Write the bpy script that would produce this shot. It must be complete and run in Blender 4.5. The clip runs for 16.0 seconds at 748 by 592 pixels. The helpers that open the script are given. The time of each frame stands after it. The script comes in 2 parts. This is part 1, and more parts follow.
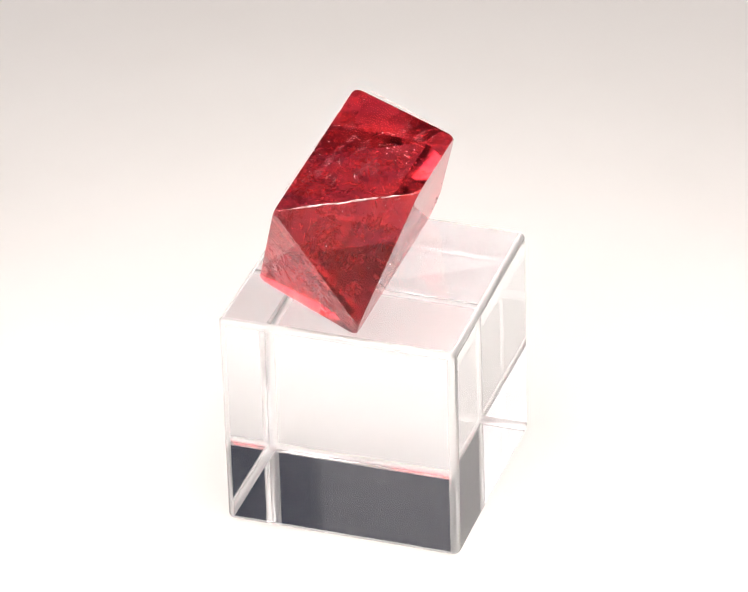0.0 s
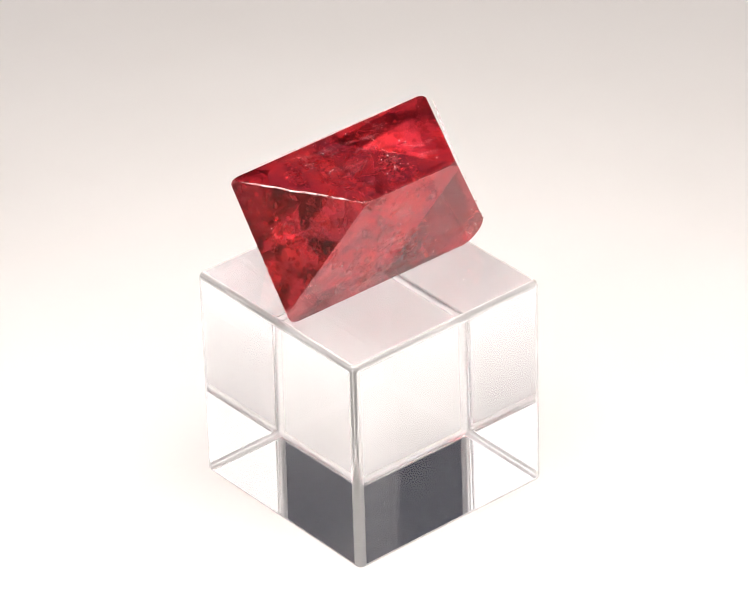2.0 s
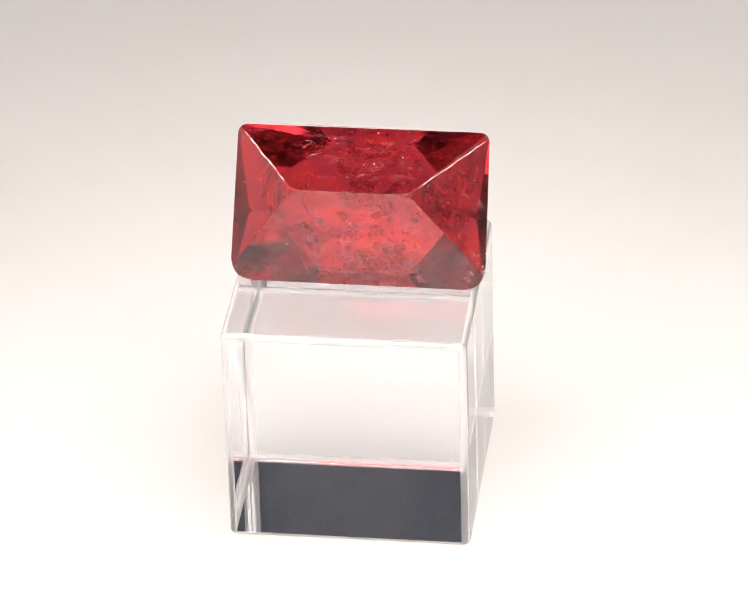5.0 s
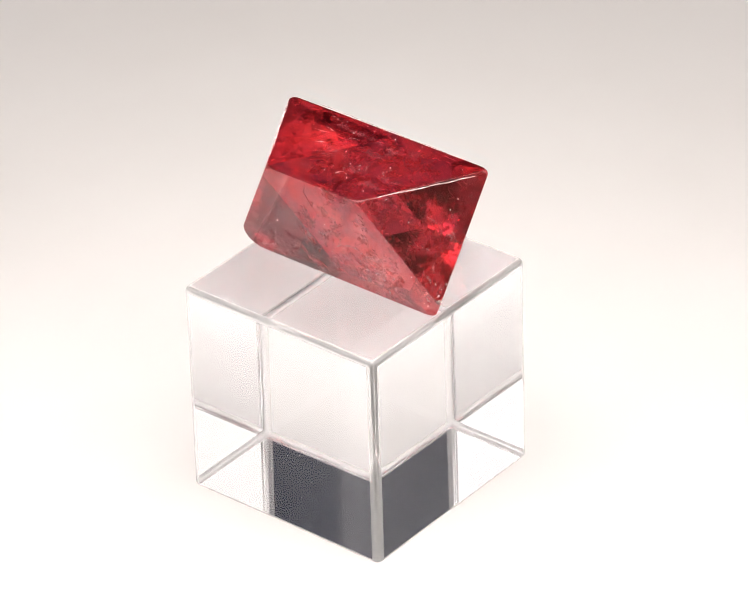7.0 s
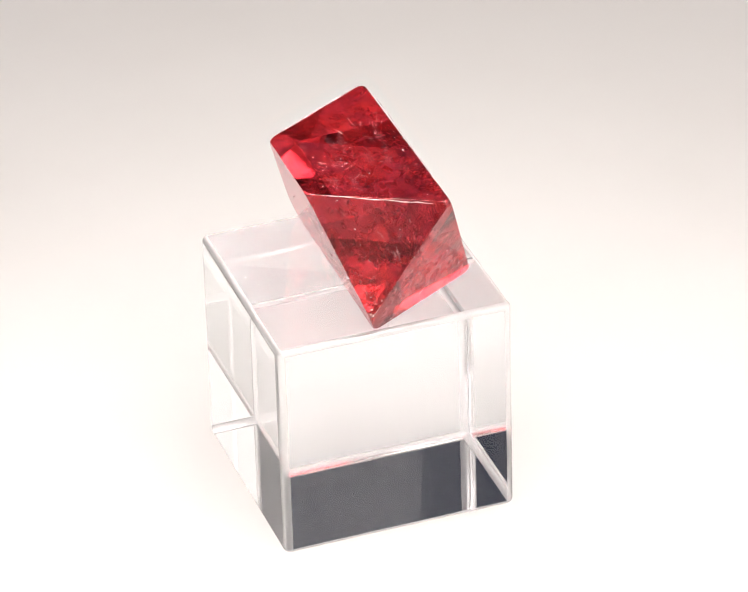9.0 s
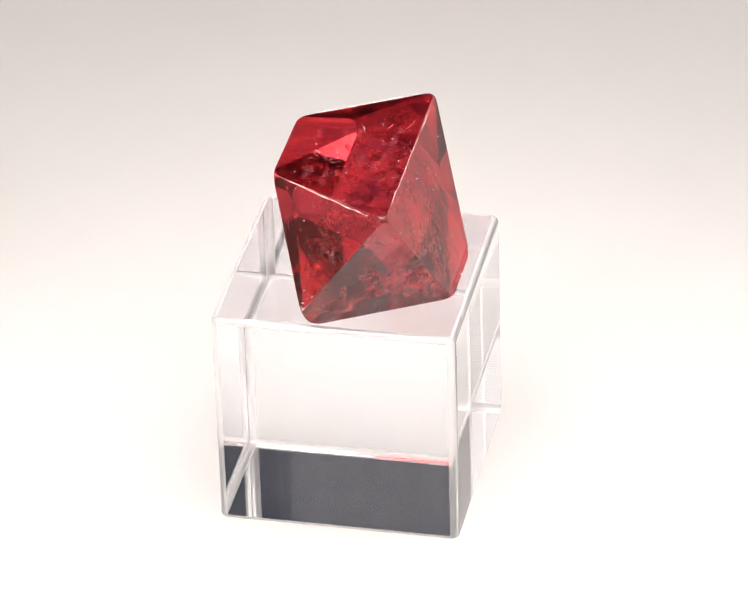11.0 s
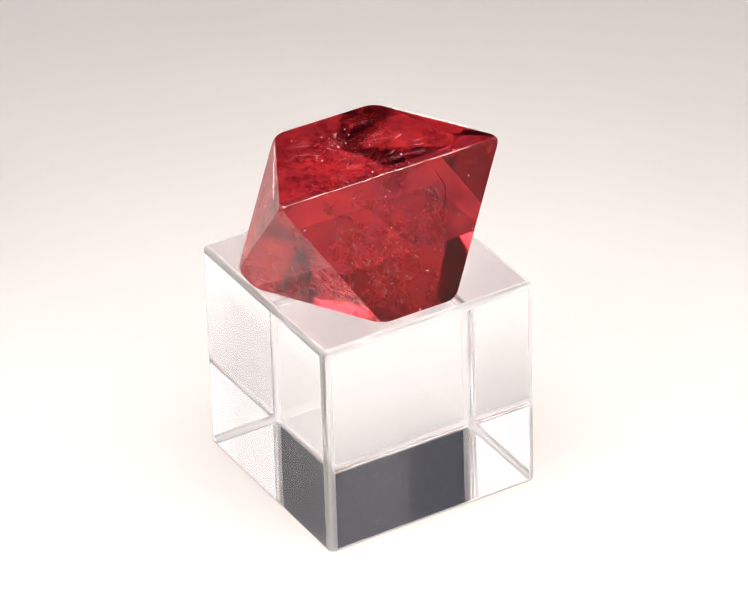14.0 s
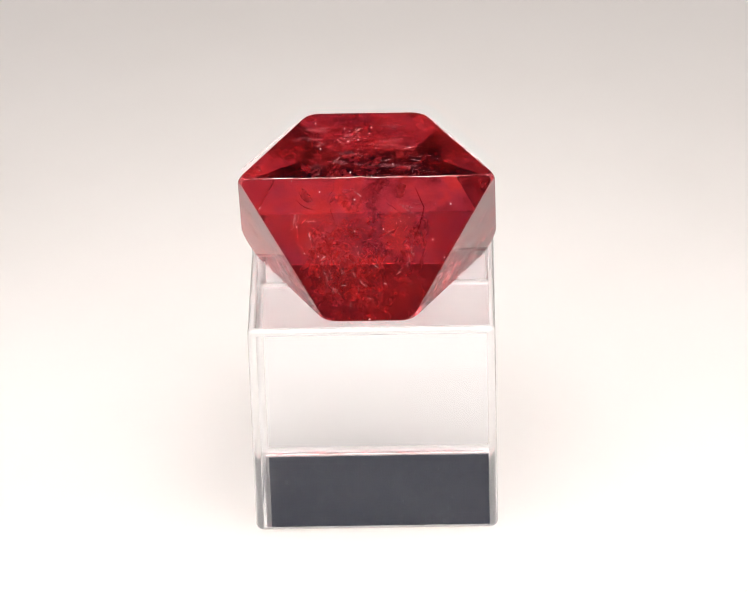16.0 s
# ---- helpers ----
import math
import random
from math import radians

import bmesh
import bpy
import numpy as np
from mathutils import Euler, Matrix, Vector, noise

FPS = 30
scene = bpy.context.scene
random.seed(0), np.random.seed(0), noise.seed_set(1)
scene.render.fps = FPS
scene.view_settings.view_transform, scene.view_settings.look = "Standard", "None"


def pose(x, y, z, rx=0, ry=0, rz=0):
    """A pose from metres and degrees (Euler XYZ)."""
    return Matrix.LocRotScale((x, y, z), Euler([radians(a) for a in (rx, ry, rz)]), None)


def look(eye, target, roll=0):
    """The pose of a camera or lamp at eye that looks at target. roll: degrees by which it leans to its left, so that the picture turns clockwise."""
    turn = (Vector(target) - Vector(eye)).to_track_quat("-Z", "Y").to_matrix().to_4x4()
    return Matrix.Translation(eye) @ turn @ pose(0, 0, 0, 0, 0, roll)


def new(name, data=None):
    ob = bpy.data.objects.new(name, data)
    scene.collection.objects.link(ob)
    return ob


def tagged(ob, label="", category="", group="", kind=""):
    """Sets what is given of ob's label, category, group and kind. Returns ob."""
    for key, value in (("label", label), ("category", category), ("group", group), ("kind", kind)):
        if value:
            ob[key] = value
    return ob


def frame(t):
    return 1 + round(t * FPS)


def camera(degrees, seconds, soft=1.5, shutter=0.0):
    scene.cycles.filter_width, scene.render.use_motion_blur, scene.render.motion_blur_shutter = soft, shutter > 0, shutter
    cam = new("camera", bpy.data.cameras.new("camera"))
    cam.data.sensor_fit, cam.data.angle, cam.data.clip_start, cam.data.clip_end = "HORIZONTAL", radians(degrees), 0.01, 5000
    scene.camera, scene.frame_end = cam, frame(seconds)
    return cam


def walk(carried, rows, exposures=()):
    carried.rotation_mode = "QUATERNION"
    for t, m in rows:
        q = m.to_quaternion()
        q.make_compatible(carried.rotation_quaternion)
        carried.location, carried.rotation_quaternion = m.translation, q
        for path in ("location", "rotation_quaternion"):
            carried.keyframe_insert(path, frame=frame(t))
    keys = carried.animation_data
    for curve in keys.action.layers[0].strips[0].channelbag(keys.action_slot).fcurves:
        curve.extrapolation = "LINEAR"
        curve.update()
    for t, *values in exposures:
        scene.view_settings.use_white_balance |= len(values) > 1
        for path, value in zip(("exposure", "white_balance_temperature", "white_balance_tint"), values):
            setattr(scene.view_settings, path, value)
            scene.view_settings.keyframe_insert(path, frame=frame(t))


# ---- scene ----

MM = 0.001

# camera: a long lens on a stand, about 0.2 m from a 10 mm cube
cam = camera(9.0, 16.0, soft=0.8)
EYE, TARGET, ROLL = (0.00031, -0.17246, 0.11680), (0.00031, 0.0, 0.00888), -1.74
walk(cam, [(0.0, look(EYE, TARGET, ROLL)), (16.0, look(EYE, TARGET, ROLL))], exposures=[(0.0, 0.04), (1.5, 0.02), (3.5, -0.08), (7.0, -0.06), (9.0, -0.02), (12.5, -0.03), (14.5, -0.08), (16.0, -0.10)])

# ---- light: soft lamps on both sides and overhead, added fills by the camera and under the tent top, dim room behind ----
world = bpy.data.worlds.new("dim_room")
scene.world = world
world.use_nodes = True
world.node_tree.nodes["Background"].inputs[0].default_value = (0.22, 0.40, 1.0, 1)
world.node_tree.nodes["Background"].inputs[1].default_value = 0.028


def soft_lamp(name, eye, target, size, watts, colour, label):
    data = bpy.data.lights.new(name, "AREA")
    data.shape, data.size, data.size_y, data.energy, data.color = "RECTANGLE", size[0], size[1], watts, colour
    ob = new(name, data)
    ob.matrix_world = look(eye, target)
    return tagged(ob, label, "lamp")


WARM, COOL = (1.0, 0.934, 0.890), (1.0, 0.924, 0.915)
soft_lamp("side_lamp", (-0.150, -0.045, 0.100), (0, -0.045, 0.02), (0.30, 0.075), 0.066, COOL, "white soft panel lamp beside the sheet")
soft_lamp("side_lamp", (0.150, -0.045, 0.100), (0, -0.045, 0.02), (0.30, 0.075), 0.062, WARM, "white soft panel lamp beside the sheet")
# unseen fill lights, added to whiten the cube's narrow sides
soft_lamp("front_fill", (-0.140, -0.195, 0.155), (0, 0, 0.005), (0.13, 0.10), 0.050, COOL, "unseen white fill light beside the camera")
soft_lamp("front_fill", (0.140, -0.195, 0.155), (0, 0, 0.005), (0.13, 0.10), 0.050, WARM, "unseen white fill light beside the camera")
soft_lamp("top_lamp", (0.0, -0.008, 0.048), (0, -0.0079, 0.0), (0.046, 0.032), 0.034, WARM, "white soft panel lamp over the sheet")
# unseen overhead fill, added to brighten the tent and the cube's edges
soft_lamp("top_fill", (0.0, -0.045, 0.255), (0, -0.0449, 0.0), (0.36, 0.30), 0.082, WARM, "unseen white fill light under the tent top")


# ---- materials ----
def material(name):
    m = bpy.data.materials.new(name)
    m.use_nodes = True
    t = m.node_tree
    return m, t.nodes, t.links, t.nodes["Principled BSDF"]


def noise_node(nodes, links, scale, detail=4.0, rough=0.55, distortion=0.0):
    co = nodes.new("ShaderNodeTexCoord")
    n = nodes.new("ShaderNodeTexNoise")
    n.inputs["Scale"].default_value, n.inputs["Detail"].default_value = scale, detail
    n.inputs["Roughness"].default_value, n.inputs["Distortion"].default_value = rough, distortion
    links.new(co.outputs["Object"], n.inputs["Vector"])
    return n


def ramp(nodes, links, source, stops):
    r = nodes.new("ShaderNodeValToRGB")
    for k, (at, colour) in enumerate(stops):
        e = r.color_ramp.elements[k] if k < 2 else r.color_ramp.elements.new(at)
        e.position, e.color = at, (*colour, 1)
    links.new(source, r.inputs[0])
    return r


def white_sheet():
    m, nodes, links, b = material("white_sheet")
    n = noise_node(nodes, links, 55.0, 3.0)
    r = ramp(nodes, links, n.outputs["Fac"], [(0.3, (0.80, 0.785, 0.77)), (0.7, (0.83, 0.82, 0.81))])
    links.new(r.outputs[0], b.inputs["Base Color"])
    b.inputs["Roughness"].default_value = 0.6
    b.inputs["Specular IOR Level"].default_value = 0.25
    fine = noise_node(nodes, links, 2500.0, 2.0)
    bump = nodes.new("ShaderNodeBump")
    bump.inputs["Strength"].default_value, bump.inputs["Distance"].default_value = 0.08, 0.00004
    links.new(fine.outputs["Fac"], bump.inputs["Height"])
    links.new(bump.outputs[0], b.inputs["Normal"])
    return m


def acrylic():
    m, nodes, links, b = material("clear_acrylic")
    b.inputs["Base Color"].default_value = (0.975, 0.982, 1.0, 1)
    b.inputs["Transmission Weight"].default_value = 1.0
    b.inputs["IOR"].default_value = 1.53
    b.inputs["Roughness"].default_value = 0.0
    wave = noise_node(nodes, links, 220.0, 1.0)
    bump = nodes.new("ShaderNodeBump")
    bump.inputs["Strength"].default_value, bump.inputs["Distance"].default_value = 0.025, 0.0001
    links.new(wave.outputs["Fac"], bump.inputs["Height"])
    links.new(bump.outputs[0], b.inputs["Normal"])
    # faint patchy bluish-white haze, mixed in to brighten the clear faces
    haze, mix = nodes.new("ShaderNodeBsdfDiffuse"), nodes.new("ShaderNodeMixShader")
    haze.inputs["Color"].default_value = (0.84, 0.86, 0.96, 1)
    haze_noise = noise_node(nodes, links, 260.0, 5.0, 0.6)
    share = ramp(nodes, links, haze_noise.outputs["Fac"], [(0.2, (0.002, 0.002, 0.002)), (0.8, (0.007, 0.007, 0.007))])
    links.new(share.outputs[0], mix.inputs[0])
    links.new(b.outputs[0], mix.inputs[1])
    links.new(haze.outputs[0], mix.inputs[2])
    links.new(mix.outputs[0], nodes["Material Output"].inputs["Surface"])
    return m


def bright_edge_acrylic():
    """Rounded edges: clear acrylic with white mixed in for the bright light they refract."""
    m, nodes, links, b = material("bright_edge_acrylic")
    b.inputs["Base Color"].default_value = (0.99, 0.99, 0.99, 1)
    b.inputs["Transmission Weight"].default_value = 0.70
    b.inputs["IOR"].default_value = 1.53
    n = noise_node(nodes, links, 900.0, 3.0)
    r = ramp(nodes, links, n.outputs["Fac"], [(0.3, (0.03, 0.03, 0.03)), (0.7, (0.12, 0.12, 0.12))])
    links.new(r.outputs[0], b.inputs["Roughness"])
    return m


def spinel():
    m, nodes, links, b = material("red_spinel")
    big = noise_node(nodes, links, 330.0, 8.0, 0.66, 0.8)
    colour = ramp(nodes, links, big.outputs["Fac"], [(0.35, (0.12, 0.003, 0.006)), (0.46, (0.44, 0.042, 0.070)), (0.57, (0.70, 0.043, 0.040)), (0.74, (0.76, 0.130, 0.170))])
    links.new(colour.outputs[0], b.inputs["Base Color"])
    b.inputs["Transmission Weight"].default_value = 1.0
    b.inputs["IOR"].default_value = 1.718
    grain = noise_node(nodes, links, 900.0, 3.0)
    rough = ramp(nodes, links, grain.outputs["Fac"], [(0.4, (0.0, 0.0, 0.0)), (0.8, (0.06, 0.06, 0.06))])
    links.new(rough.outputs[0], b.inputs["Roughness"])
    bump = nodes.new("ShaderNodeBump")
    bump.inputs["Strength"].default_value, bump.inputs["Distance"].default_value = 0.05, 0.00012
    links.new(big.outputs["Fac"], bump.inputs["Height"])
    links.new(bump.outputs[0], b.inputs["Normal"])
    # body colour deepens with every pass through the stone
    g = nodes.new("ShaderNodeBsdfGlass")
    g.inputs["Color"].default_value = (0.76, 0.13, 0.17, 1)
    g.inputs["IOR"].default_value = 1.718
    links.new(rough.outputs[0], g.inputs["Roughness"])
    links.new(bump.outputs[0], g.inputs["Normal"])
    mix = nodes.new("ShaderNodeMixShader")
    mix.inputs[0].default_value = 0.16
    links.new(b.outputs[0], mix.inputs[1])
    links.new(g.outputs[0], mix.inputs[2])
    # milky clouds that scatter light
    cloud = noise_node(nodes, links, 420.0, 4.0, 0.6, 0.4)
    share = ramp(nodes, links, cloud.outputs["Fac"], [(0.42, (0.004, 0.004, 0.004)), (0.72, (0.075, 0.075, 0.075))])
    milk = nodes.new("ShaderNodeBsdfPrincipled")
    milk.inputs["Base Color"].default_value = (0.80, 0.035, 0.025, 1)
    milk.inputs["Roughness"].default_value = 0.10
    links.new(bump.outputs[0], milk.inputs["Normal"])
    both = nodes.new("ShaderNodeMixShader")
    links.new(share.outputs[0], both.inputs[0])
    links.new(mix.outputs[0], both.inputs[1])
    links.new(milk.outputs[0], both.inputs[2])
    links.new(both.outputs[0], nodes["Material Output"].inputs["Surface"])
    return m


def plain(name, colour, rough, scale=800.0, spread=0.3, **more):
    m, nodes, links, b = material(name)
    n = noise_node(nodes, links, scale)
    r = ramp(nodes, links, n.outputs["Fac"], [(0.3, tuple(c * (1 - spread) for c in colour)), (0.7, colour)])
    links.new(r.outputs[0], b.inputs["Base Color"])
    b.inputs["Roughness"].default_value = rough
    for key, value in more.items():
        b.inputs[key.replace("_", " ")].default_value = value
    return m


def thin(m, cover, soft=0.6):
    """A film that lets most light through, patchily."""
    nodes, links = m.node_tree.nodes, m.node_tree.links
    clear, mix = nodes.new("ShaderNodeBsdfTransparent"), nodes.new("ShaderNodeMixShader")
    n = noise_node(nodes, links, 2600.0, 4.0)
    r = ramp(nodes, links, n.outputs["Fac"], [(0.35, (0, 0, 0)), (0.7, (2 * cover, 2 * cover, 2 * cover))])
    links.new(r.outputs[0], mix.inputs[0])
    links.new(clear.outputs[0], mix.inputs[1])
    glow = nodes.new("ShaderNodeBsdfTranslucent")
    glow.inputs["Color"].default_value = (1.0, 0.88, 0.84, 1)
    film = nodes.new("ShaderNodeMixShader")
    film.inputs[0].default_value = soft
    links.new(nodes["Principled BSDF"].outputs[0], film.inputs[1])
    links.new(glow.outputs[0], film.inputs[2])
    links.new(film.outputs[0], mix.inputs[2])
    links.new(mix.outputs[0], nodes["Material Output"].inputs["Surface"])
    return m


SHEET, ACRYLIC, BRIGHT_EDGE, SPINEL = white_sheet(), acrylic(), bright_edge_acrylic(), spinel()
CRACK_SOFT = plain("red_crack", (0.22, 0.02, 0.025), 0.4)
SHINE = thin(plain("bright_fracture", (1.0, 0.80, 0.74), 0.16, 2500.0, 0.15, Metallic=1.0), 0.55, 0.25)
CRACK = thin(plain("dark_crack", (0.06, 0.012, 0.012), 0.5), 0.42, 0.15)
NEEDLE = thin(plain("pale_needle", (1.0, 0.85, 0.80), 0.2), 0.5)
FLECK = plain("white_dust", (0.85, 0.8, 0.8), 0.5)
VEIL = thin(plain("pale_veil", (1.0, 0.85, 0.80), 0.3, 1500.0, 0.15), 0.45)
EMBER = thin(plain("red_flash", (1.0, 0.24, 0.12), 0.22, 1500.0, 0.3, Metallic=1.0), 0.5, 0.5)
VEIL_DEEP = thin(plain("deep_veil", (1.0, 0.62, 0.50), 0.28, 1500.0, 0.3, Metallic=1.0), 0.4, 0.4)
WISP = thin(plain("pale_wisp", (0.92, 0.40, 0.42), 0.35, 1800.0, 0.25), 0.22, 0.1)
STREAK = thin(plain("pale_streak", (0.85, 0.22, 0.27), 0.5, 1800.0, 0.25), 0.06, 0.1)
GLINT = thin(plain("white_wisp", (1.0, 0.80, 0.80), 0.3, 1800.0, 0.2), 0.6, 0.1)


def glint_edge():
    """Bevelled edges: bare crystal with paler stretches painted for reflections and wear."""
    m = SPINEL.copy()
    m.name = "glint_edge"
    nodes, links = m.node_tree.nodes, m.node_tree.links
    out = nodes["Material Output"]
    clear = out.inputs["Surface"].links[0].from_socket
    pale = nodes.new("ShaderNodeBsdfPrincipled")
    pale.inputs["Base Color"].default_value = (0.95, 0.70, 0.70, 1)
    pale.inputs["Roughness"].default_value = 0.35
    pale.inputs["Transmission Weight"].default_value = 0.45
    n = noise_node(nodes, links, 1400.0, 3.0)
    r = ramp(nodes, links, n.outputs["Fac"], [(0.53, (0.01, 0.01, 0.01)), (0.72, (0.45, 0.45, 0.45))])
    mix = nodes.new("ShaderNodeMixShader")
    links.new(r.outputs[0], mix.inputs[0])
    links.new(clear, mix.inputs[1])
    links.new(pale.outputs[0], mix.inputs[2])
    links.new(mix.outputs[0], out.inputs["Surface"])
    return m


GLINT_EDGE = glint_edge()


# ---- building helpers ----
def mesh_from(bm, name, mat, smooth=False):
    me = bpy.data.meshes.new(name)
    bmesh.ops.recalc_face_normals(bm, faces=bm.faces)
    for f in bm.faces:
        f.smooth = smooth
    bm.to_mesh(me)
    bm.free()
    me.materials.append(mat)
    return me


def part(name, bm, mat, parent, label="", smooth=False):
    ob = new(name, mesh_from(bm, name, mat, smooth))
    ob.parent = parent
    return tagged(ob, label)


def tube(points, radius, sides=6):
    bm = bmesh.new()
    rings = []
    pts = [Vector(p) * MM for p in points]
    for k, p in enumerate(pts):
        d = (pts[min(k + 1, len(pts) - 1)] - pts[max(k - 1, 0)]).normalized()
        a = d.orthogonal().normalized()
        b = d.cross(a)
        w = radius * MM * (0.35 if k in (0, len(pts) - 1) else random.uniform(0.7, 1.3))
        rings.append([bm.verts.new(p + w * (a * math.cos(q) + b * math.sin(q))) for q in (2 * math.pi * j / sides for j in range(sides))])
    for r, s in zip(rings, rings[1:]):
        for j in range(sides):
            bm.faces.new((r[j], r[(j + 1) % sides], s[(j + 1) % sides], s[j]))
    bm.faces.new(rings[0][::-1])
    bm.faces.new(rings[-1])
    return bm


# ---- the setting ----
def ground():
    """One sheet, flat under the cube and swept up at its unseen far end, added to bounce light."""
    line = [(-1.5, 0.0), (-0.6, 0.0), (-0.2, 0.0), (0.0, 0.0), (0.07, 0.0)]
    line += [(0.07 + 0.04 * math.sin(a), 0.04 - 0.04 * math.cos(a)) for a in (k * math.pi / 24 for k in range(1, 12))]
    line += [(0.11, 0.065)]
    bm = bmesh.new()
    rows = [[bm.verts.new((x, y, z)) for x in (-1.5, -0.4, 0.0, 0.4, 1.5)] for y, z in line]
    for a, b in zip(rows, rows[1:]):
        for k in range(4):
            bm.faces.new((a[k], a[k + 1], b[k + 1], b[k]))
    return tagged(new("ground", mesh_from(bm, "ground", SHEET, True)), "white matte sheet spread under the cube", "sheet", kind="structure")


ground()


def slab(name, low, high, mat, label):
    bm = bmesh.new()
    bmesh.ops.create_cube(bm, size=1.0)
    for v in bm.verts:
        v.co = Vector([(a + b) / 2 + c * (b - a) for a, b, c in zip(low, high, v.co)])
    bmesh.ops.bevel(bm, geom=list(bm.edges), offset=0.001, segments=2, affect="EDGES")
    return tagged(new(name, mesh_from(bm, name, mat)), label, "wall", kind="structure")


# unseen white tent added round the sheet to bounce light, with a slot for the camera before it and one to the dim
# room behind it
slab("bounce_west", (-0.235, -0.220, 0.001), (-0.230, 0.105, 0.260), SHEET, "unseen white tent side added to bounce light")
slab("bounce_east", (0.230, -0.220, 0.001), (0.235, 0.105, 0.260), SHEET, "unseen white tent side added to bounce light")
slab("bounce_top", (-0.235, -0.220, 0.261), (0.235, 0.105, 0.266), SHEET, "unseen white tent top added to bounce light")
slab("bounce_south", (-0.235, -0.226, 0.001), (-0.061, -0.221, 0.260), SHEET, "unseen white front flap added to bounce light")
slab("bounce_south", (0.061, -0.226, 0.001), (0.235, -0.221, 0.260), SHEET, "unseen white front flap added to bounce light")
slab("bounce_south", (-0.060, -0.226, 0.165), (0.060, -0.221, 0.260), SHEET, "unseen white front flap added to bounce light")
slab("bounce_north", (-0.235, 0.112, 0.001), (-0.099, 0.117, 0.260), SHEET, "unseen white back flap added to shape the light")
slab("bounce_north", (0.099, 0.112, 0.001), (0.235, 0.117, 0.260), SHEET, "unseen white back flap added to shape the light")
slab("bounce_north", (-0.098, 0.112, 0.110), (0.098, 0.117, 0.260), SHEET, "unseen white back flap added to shape the light")

# ---- acrylic cube ----
CUBE = (10.40, 10.50, 10.20)
CUBE_AT = (0.00033, -0.00040, 70.80)
GAP = 0.00002


def acrylic_cube():
    bm = bmesh.new()
    bmesh.ops.create_cube(bm, size=1.0)
    for v in bm.verts:
        v.co = Vector((v.co.x * CUBE[0], v.co.y * CUBE[1], (v.co.z + 0.5) * CUBE[2])) * MM
    upright = [e for e in bm.edges if abs(e.verts[0].co.z - e.verts[1].co.z) > MM]
    bmesh.ops.bevel(bm, geom=upright, offset=0.36 * MM, segments=8, profile=0.5, affect="EDGES")
    level = [e for e in bm.edges if e.calc_face_angle() > 1.0]
    bmesh.ops.bevel(bm, geom=level, offset=0.26 * MM, segments=5, profile=0.5, affect="EDGES")
    ob = new("acrylic_cube", mesh_from(bm, "acrylic_cube", ACRYLIC, True))
    flat_faces(ob.data)
    ob.data.materials.append(BRIGHT_EDGE)
    big = max(p.area for p in ob.data.polygons) * 0.1
    for p in ob.data.polygons:
        p.material_index = 0 if p.area > big else 1
    return tagged(ob, "clear polished acrylic display cube with rounded edges", "cube")


def flat_faces(me):
    """Large faces stay flat; the rounded edges blend into them."""
    big = sorted((p.area for p in me.polygons), reverse=True)[0] * 0.04
    normals = [None] * len(me.loops)
    at = {}
    for p in me.polygons:
        if p.area > big:
            for v in p.vertices:
                at[v] = p.normal.copy()
    for p in me.polygons:
        for li in p.loop_indices:
            v = me.loops[li].vertex_index
            normals[li] = p.normal if p.area > big else at.get(v, me.vertices[v].normal)
    me.normals_split_custom_set([tuple(n) for n in normals])


cube = acrylic_cube()
cube.visible_shadow = False  # clear panes on all sides let the light through

# ---- spinel crystal: an octahedron lying on one of its faces ----
S3, S6 = 1 / 3, math.sqrt(2 / 3)
H6, F6 = S6 / math.sqrt(3), 2 * S6 / math.sqrt(3)
PLANES = [((0, 0, 1), 5.85), ((-S6, -H6, S3), 5.60), ((S6, -H6, S3), 5.68), ((0, -F6, -S3), 1.46),
          ((0, F6, S3), 3.64), ((S6, H6, -S3), 3.22), ((-S6, H6, -S3), 3.30), ((0, 0, -1), -0.07)]
CRYSTAL_AT = (-0.00031, -0.00002, 70.45)


def crystal_body():
    bm = bmesh.new()
    bmesh.ops.create_cube(bm, size=40 * MM)
    for n, d in PLANES:
        n = Vector(n).normalized()
        bmesh.ops.bisect_plane(bm, geom=bm.verts[:] + bm.edges[:] + bm.faces[:], plane_co=n * d * MM, plane_no=n, clear_outer=True, dist=1e-7)
        bmesh.ops.holes_fill(bm, edges=[e for e in bm.edges if e.is_boundary], sides=0)
    bmesh.ops.remove_doubles(bm, verts=bm.verts, dist=0.55 * MM)
    bmesh.ops.bevel(bm, geom=list(bm.verts), offset=0.60 * MM, segments=4, profile=0.5, affect="VERTICES", clamp_overlap=True)
    bmesh.ops.bevel(bm, geom=list(bm.edges), offset=0.070 * MM, segments=2, profile=0.5, affect="EDGES", clamp_overlap=True)
    return bm


def spinel_crystal():
    me = mesh_from(crystal_body(), "spinel_crystal", SPINEL, True)
    me.materials.append(GLINT_EDGE)
    flat_faces(me)
    big = max(p.area for p in me.polygons) * 0.04
    for p in me.polygons:
        p.material_index = 0 if p.area > big else 1
    return tagged(new("spinel_crystal", me), "deep red transparent octahedral spinel crystal lying on the cube", "crystal")


crystal = spinel_crystal()


def inside(p, margin):
    return all(Vector(n).normalized().dot(p) < d - margin for n, d in PLANES)


def on_face(k, p, lift=0.0):
    """The point of face k nearest to p, lifted off it."""
    n = Vector(PLANES[k][0]).normalized()
    return Vector(p) + n * (PLANES[k][1] - n.dot(Vector(p)) + lift)


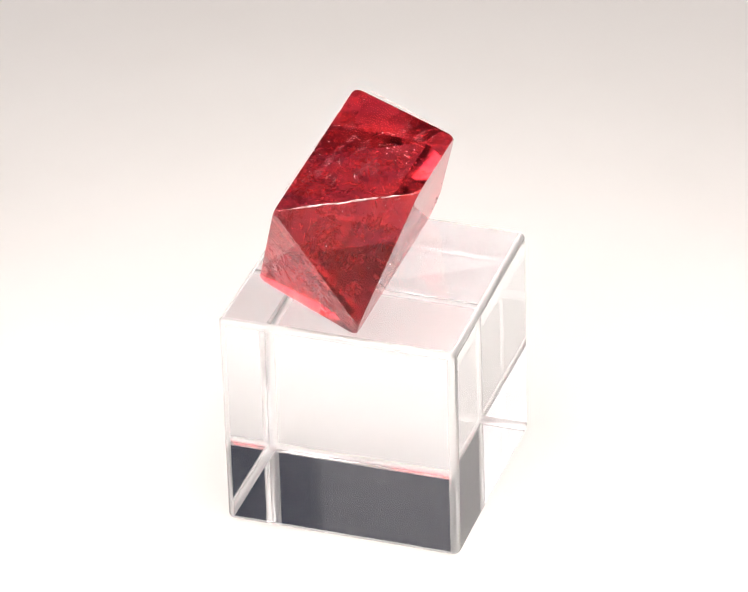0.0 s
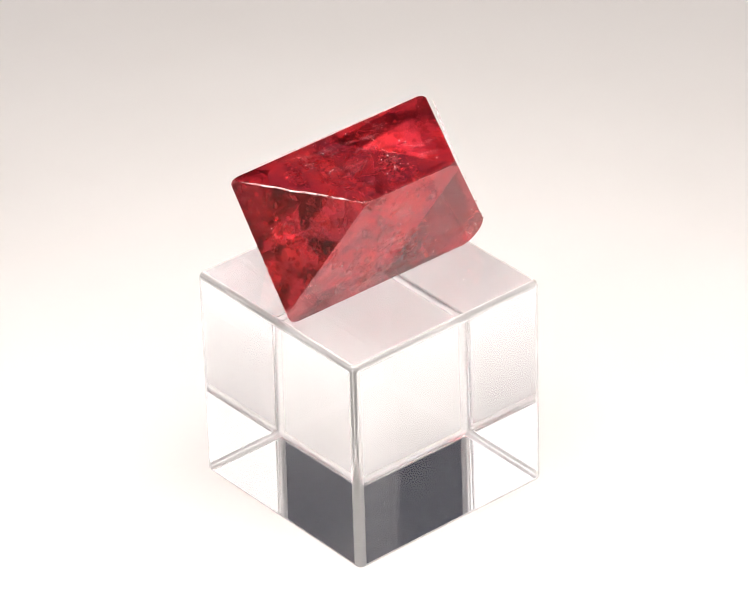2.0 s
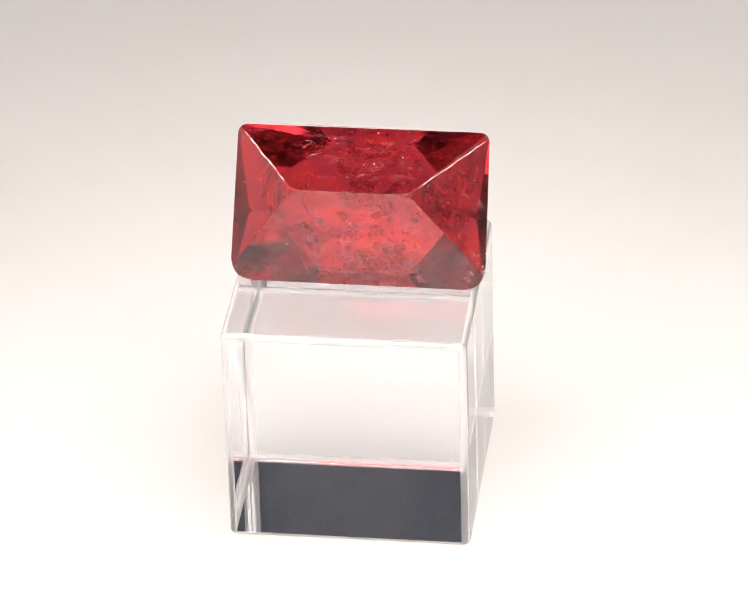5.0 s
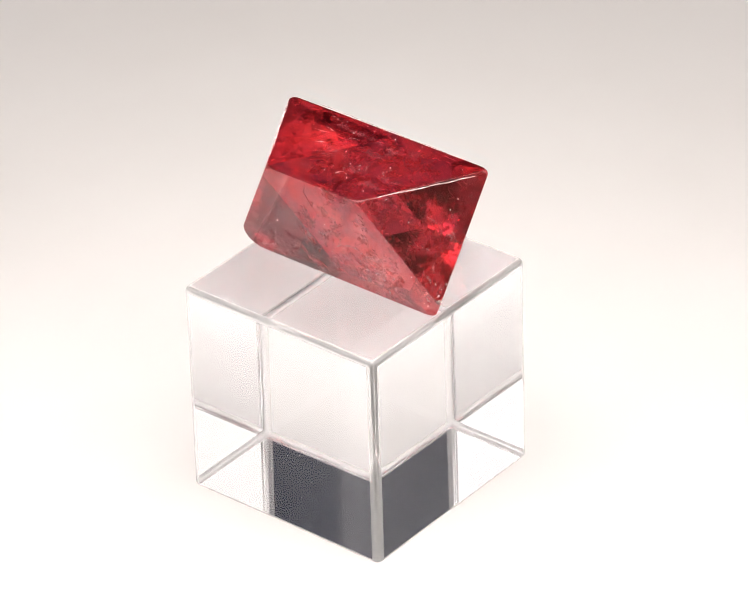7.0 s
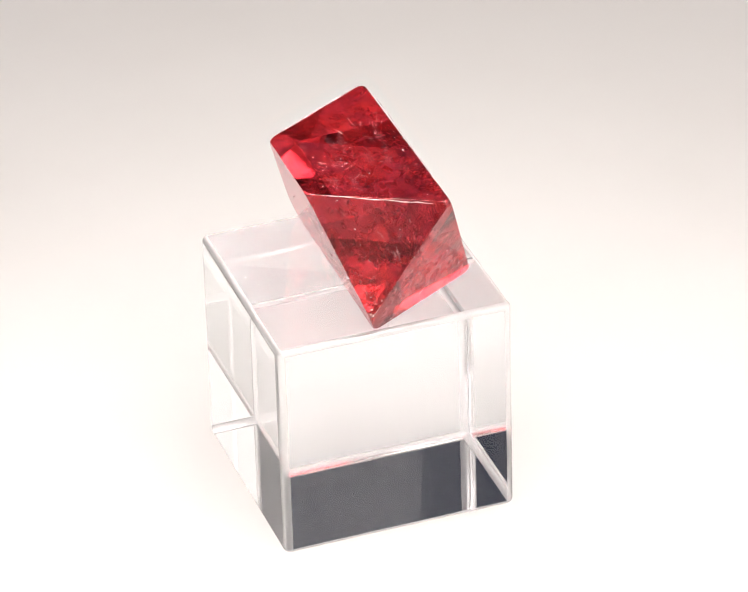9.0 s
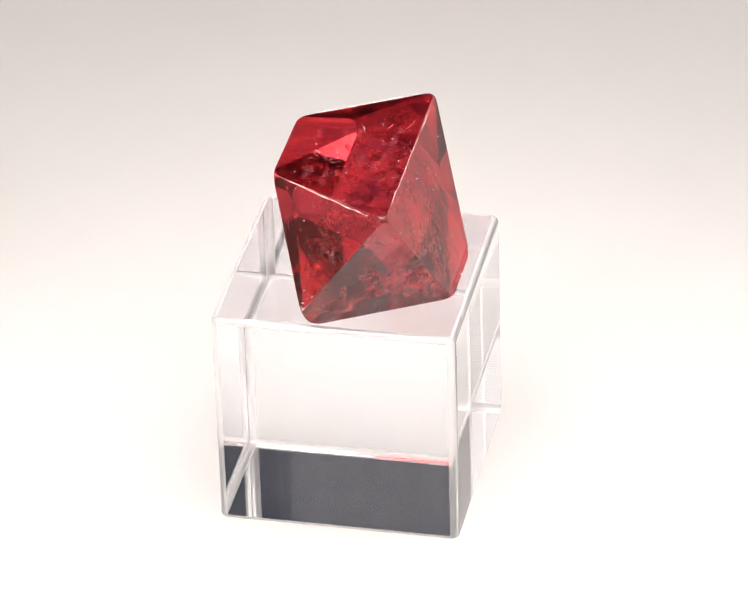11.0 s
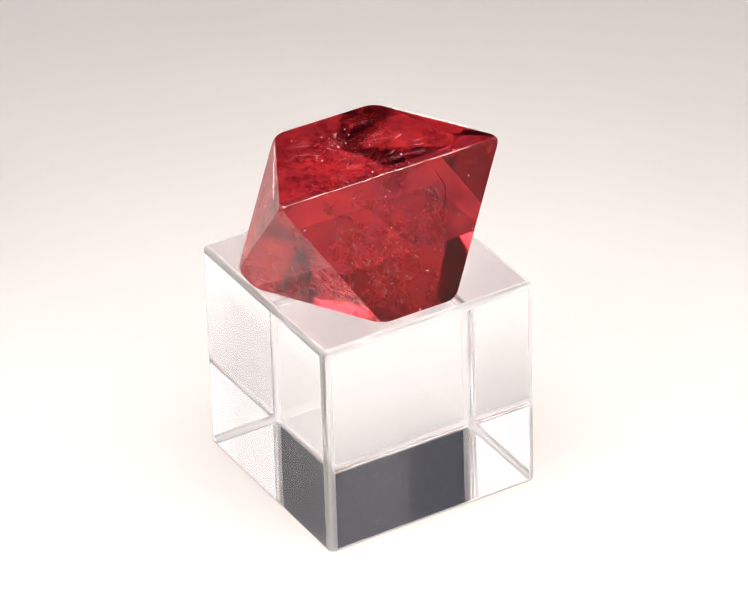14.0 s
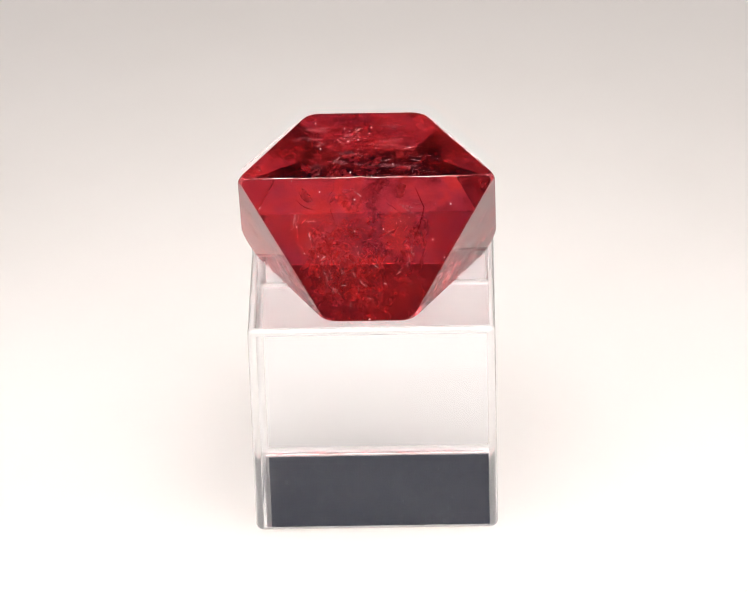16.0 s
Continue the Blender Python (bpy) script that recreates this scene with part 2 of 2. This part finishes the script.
def veil(centre, size, seed):
    """A crumpled healed fracture with a ragged outline inside the stone."""
    rng = random.Random(seed)
    turn = Euler([rng.uniform(-3.1, 3.1) for _ in range(3)]).to_matrix()
    bm = bmesh.new()
    n = 9
    grid = {}
    for a in range(n):
        for b in range(n):
            u, v = (a / (n - 1) - 0.5) * size, (b / (n - 1) - 0.5) * size * 0.6
            w = noise.noise(Vector((u * 1.3 + seed, v * 1.3, seed * 0.7))) * size * 0.3 + noise.noise(Vector((u * 5 + seed, v * 5, seed))) * 0.09
            p = Vector(centre) + turn @ Vector((u, v, w))
            if inside(p, 0.15):
                grid[a, b] = bm.verts.new(p * MM)
    for a in range(n - 1):
        for b in range(n - 1):
            r = math.hypot((a + 0.5) / (n - 1) - 0.5, (b + 0.5) / (n - 1) - 0.5) * 2
            keys = ((a, b), (a + 1, b), (a + 1, b + 1), (a, b + 1))
            if r + rng.uniform(-0.5, 0.3) < 0.85 and all(k in grid for k in keys):
                bm.faces.new([grid[k] for k in keys])
    bmesh.ops.delete(bm, geom=[v for v in bm.verts if not v.link_faces], context="VERTS")
    return bm


def flecks(places, low, high, seed):
    rng = random.Random(seed)
    bm = bmesh.new()
    for p in places:
        r = rng.uniform(low, high) * MM
        m = Matrix.Translation(Vector(p) * MM) @ Euler([rng.uniform(0, 3) for _ in range(3)]).to_matrix().to_4x4() @ Matrix.Diagonal((r * rng.uniform(0.7, 1.6), r, r * 0.8, 1))
        bmesh.ops.create_icosphere(bm, subdivisions=1, radius=1.0, matrix=m)
    return bm


# cracks that reach the surface
part("crack", tube([(-0.7, -1.68, 0.44), (-0.03, -1.85, 0.9), (0.71, -2.01, 1.37), (1.36, -2.12, 1.66), (1.9, -2.1, 1.6), (2.61, -2.02, 1.4)], 0.016), CRACK, crystal, "thin dark surface crack")
part("crack", tube([on_face(3, p) for p in ((1.36, -2.12, 1.66), (1.54, -2.33, 2.2), (1.56, -2.42, 2.45), (1.66, -2.47, 2.7))], 0.016), CRACK, crystal, "short dark surface crack")
part("crack", tube([on_face(4, p, -0.12) for p in ((-2.09, 1.78, 5.41), (-2.47, 2.08, 4.55), (-2.3, 2.3, 3.9), (-2.01, 2.55, 3.22))], 0.022), CRACK_SOFT, crystal, "thin dark internal crack")
part("crack", tube([on_face(4, p, -0.1) for p in ((2.9, 1.9, 4.9), (2.5, 2.06, 4.62), (2.1, 2.1, 4.5))], 0.02), CRACK_SOFT, crystal, "thin dark internal crack")

# healed fractures: most of them low in the stone
rng = random.Random(5)
for k in range(80):
    low = k < 50
    c = Vector((rng.uniform(-2.4, 2.6), rng.uniform(-1.4, 3.2), rng.uniform(0.4, 2.4) if low else rng.uniform(2.4, 5.2)))
    if inside(c, 0.35):
        part("veil", veil(c, rng.uniform(0.35, 1.1), k + 3), VEIL if k % 2 else VEIL_DEEP, crystal, "crumpled pale healed fracture", True)

# fracture nests near the corners and under the faces
NESTS = [((4.75, -1.45, 1.7), 0.55, 14), ((4.9, -1.2, 0.9), 0.4, 10), ((-5.05, 1.3, 5.35), 0.25, 7), ((1.1, -2.0, 5.3), 0.6, 12), ((0.6, -2.6, 4.9), 0.5, 8),
         ((1.4, 2.3, 2.2), 0.8, 16), ((0.6, 2.6, 1.3), 1.0, 18), ((-0.6, 2.6, 1.0), 0.7, 8), ((-0.4, 2.0, 3.6), 0.6, 8), ((2.6, 2.3, 2.8), 0.5, 7), ((-2.3, 2.1, 3.3), 0.5, 7), ((0.3, -2.2, 2.6), 0.7, 12), ((-1.2, -1.6, 1.4), 0.6, 8)]
for k, (c, spread, count) in enumerate(NESTS):
    for j in range(count):
        p = Vector(c) + Vector((rng.gauss(0, 1), rng.gauss(0, 1), rng.gauss(0, 1))) * spread * 0.6
        if inside(p, 0.1):
            part("veil", veil(p, rng.uniform(0.16, 0.42), 100 * k + j), SHINE if j % 3 else VEIL, crystal, "", True)

# fractures low behind the broad face, coloured red for the light flashing in them
for k in range(46):
    p = Vector((rng.gauss(0.3, 1.1), rng.gauss(2.5, 0.45), abs(rng.gauss(0.5, 0.75)) + 0.3))
    if inside(p, 0.12):
        part("fracture", veil(p, rng.uniform(0.22, 0.60), 3000 + k), EMBER if k % 3 else VEIL_DEEP, crystal, "internal fracture coloured as a red light flash", True)

# pale ragged wisps laid on the faces for the shine of fractures inside
def wisp(face, at, length, width, heading, seed, along=None):
    rng = random.Random(seed)
    n = Vector(PLANES[face][0]).normalized()
    a = n.orthogonal().normalized()
    a = Vector(along).normalized() if along else Matrix.Rotation(heading, 3, n) @ a
    b = n.cross(a)
    steps = 7
    bm = bmesh.new()
    rows = []
    drift = 0.0
    for k in range(steps + 1):
        u = k / steps
        drift += rng.uniform(-1, 1) * length * 0.07
        half = width * (0.12 + math.sin(math.pi * u)) * rng.uniform(0.35, 1.2) * 0.5
        middle = on_face(face, at, 0.004) + a * (u - 0.5) * length + b * drift
        rows.append([middle + b * half * side for side in (-1, rng.uniform(-0.3, 0.3), 1)])
    if not all(Vector(m).normalized().dot(p) < d - 0.03 for r in rows for p in r for j, (m, d) in enumerate(PLANES) if j != face):
        bm.free()
        return None
    rows = [[bm.verts.new((p + n * rng.uniform(0, 0.006)) * MM) for p in r] for r in rows]
    for r, q in zip(rows, rows[1:]):
        for j in range(2):
            if rng.random() < 0.88:
                bm.faces.new((r[j], r[j + 1], q[j + 1], q[j]))
    bmesh.ops.delete(bm, geom=[v for v in bm.verts if not v.link_faces], context="VERTS")
    return bm


# face, middle, spread, count, length, width
WISPS = [(0, (-1.5, 0.0, 5.85), 1.5, 5, 0.6, 0.09), (0, (1.5, 0.5, 5.85), 1.5, 5, 0.4, 0.09), (0, (0.8, -1.9, 5.85), 0.7, 9, 0.3, 0.10),
         (3, (0.4, -2.1, 2.2), 1.3, 18, 0.45, 0.12), (3, (2.4, -1.9, 1.6), 0.9, 10, 0.4, 0.10), (2, (4.4, -1.4, 1.7), 0.8, 26, 0.22, 0.08),
         (2, (3.4, -0.6, 3.2), 1.2, 14, 0.35, 0.10), (1, (-3.0, -1.0, 3.4), 1.3, 8, 0.25, 0.07), (4, (0.6, 2.5, 1.5), 1.1, 26, 0.26, 0.07),
         (4, (-1.6, 2.2, 3.6), 1.0, 10, 0.4, 0.08), (4, (2.0, 1.9, 3.8), 0.9, 8, 0.35, 0.08), (5, (3.2, 1.0, 2.4), 1.0, 12, 0.35, 0.09)]
for k, (f, at, spread, count, length, width) in enumerate(WISPS):
    lean = rng.uniform(0, math.pi)
    for j in range(count):
        p = on_face(f, Vector(at) + Vector((rng.gauss(0, 1), rng.gauss(0, 1), rng.gauss(0, 1))) * spread * 0.7)
        bm = wisp(f, p, length * rng.uniform(0.3, 2.2) * (0.5 if j % 7 == 0 else 1.1), width * rng.uniform(0.35, 1.2) * (0.6 if j % 7 == 0 else 1.0), lean + rng.gauss(0, 0.6), 1000 * k + j)
        if bm:
            part("wisp", bm, GLINT if j % 7 == 0 else WISP, crystal)

# soft growth streaks across the top face, all in one direction
for j in range(15):
    bm = wisp(0, (rng.uniform(-2.6, 2.6), rng.uniform(-2.4, 2.4), 5.85), rng.uniform(0.6, 1.9), rng.uniform(0.22, 0.48), 0, 7000 + j, (1, rng.uniform(-0.10, 0.18), 0))
    if bm:
        part("growth_streak", bm, STREAK, crystal, "faint pale growth streak")

# white lines along the ridges of the top face, painted for reflections and wear
def ridge(a, b, radius, seed):
    rng = random.Random(seed)
    pts = [Vector(a).lerp(Vector(b), k / 14) + Vector((rng.gauss(0, 1), rng.gauss(0, 1), rng.gauss(0, 1))) * 0.012 for k in range(15)]
    return tube(pts, radius, 5)


def corner(i, j, k):
    """The point where three faces meet."""
    m = Matrix([Vector(PLANES[q][0]).normalized() for q in (i, j, k)])
    return m.inverted() @ Vector([PLANES[q][1] for q in (i, j, k)])


for i, (f, g, ends) in enumerate(((0, 1, (4, 3)), (0, 4, (1, 2)), (0, 2, (4, 3)))):
    a, b = corner(f, g, ends[0]), corner(f, g, ends[1])
    part("glint_ridge", ridge(a.lerp(b, 0.14), a.lerp(b, 0.88), (0.036, 0.016, 0.026)[i], i + 60), GLINT, crystal, "white painted edge line for reflections and wear")

# fine needles and growth lines just under the faces
for k in range(60):
    f = rng.choice((0, 1, 2, 3, 3, 4, 4, 5))
    c = on_face(f, (rng.uniform(-3, 3), rng.uniform(-2.5, 3), rng.uniform(0.8, 5)), -rng.uniform(0.05, 0.5))
    step = Vector((rng.uniform(-1, 1), rng.uniform(-1, 1), rng.uniform(-1, 1))).normalized() * rng.uniform(0.08, 0.28)
    bend = Vector((rng.uniform(-1, 1), rng.uniform(-1, 1), rng.uniform(-1, 1))) * 0.05
    if inside(c, 0.02) and inside(c + 3 * step, 0.02):
        part("needle", tube([c, c + step + bend, c + 2 * step + bend, c + 3 * step], rng.uniform(0.010, 0.024), 5), NEEDLE, crystal)

# small chips on the lower edge and the corners
for k, (p, r) in enumerate((((-0.12, 3.78, 0.13), 0.06), ((0.75, 3.72, 0.16), 0.04), ((4.95, -1.50, 0.55), 0.09), ((4.7, -1.85, 1.0), 0.06))):
    part("chip", flecks([p], r * 0.9, r, 40 + k), NEEDLE, crystal, "small pale chip on the edge")

# splintered corner
for k in range(26):
    p = on_face((2, 3)[k % 2], (rng.gauss(4.85, 0.22), rng.gauss(-1.5, 0.22), rng.gauss(0.95, 0.38)), 0.0)
    if all(Vector(n).normalized().dot(p) < d + 0.004 for n, d in PLANES):
        part("splinter", flecks([p], 0.018, 0.055, 500 + k), NEEDLE if k % 4 else FLECK, crystal, "white splinter on the chipped corner")

# dust on the faces
spots = []
while len(spots) < 60:
    f = rng.choice((0, 0, 1, 2, 3, 4, 4, 5, 6))
    p = on_face(f, (rng.uniform(-5, 5), rng.uniform(-3.5, 3.5), rng.uniform(0.2, 5.7)), 0.004)
    if all(Vector(n).normalized().dot(p) < d + 0.006 for n, d in PLANES):
        spots.append(p)
tagged(part("dust", flecks(spots, 0.012, 0.034, 8), FLECK, crystal, "white dust specks"), kind="stuff")

spots = [(rng.uniform(-4.2, 4.2), rng.uniform(-4.2, 4.2), 0.03) for _ in range(26)] + [(rng.choice((-5.0, 5.0)), rng.uniform(-4.2, 4.2), rng.uniform(0.6, 9.4)) for _ in range(12)]
tagged(part("dust", flecks(spots, 0.012, 0.028, 9), FLECK, cube, "white dust specks"), kind="stuff")


# ---- what moves: the turntable carries cube and crystal round the axis ----
TURN = 15.77


def motions():
    times = [0.5 * k for k in range(33)]
    for thing, (x, y, yaw), z in ((cube, CUBE_AT, GAP), (crystal, CRYSTAL_AT, GAP + (CUBE[2] - 0.058) * MM)):
        walk(thing, [(t, pose(0, 0, 0, 0, 0, -TURN * t) @ pose(x, y, z, 0, 0, yaw)) for t in times])


motions()
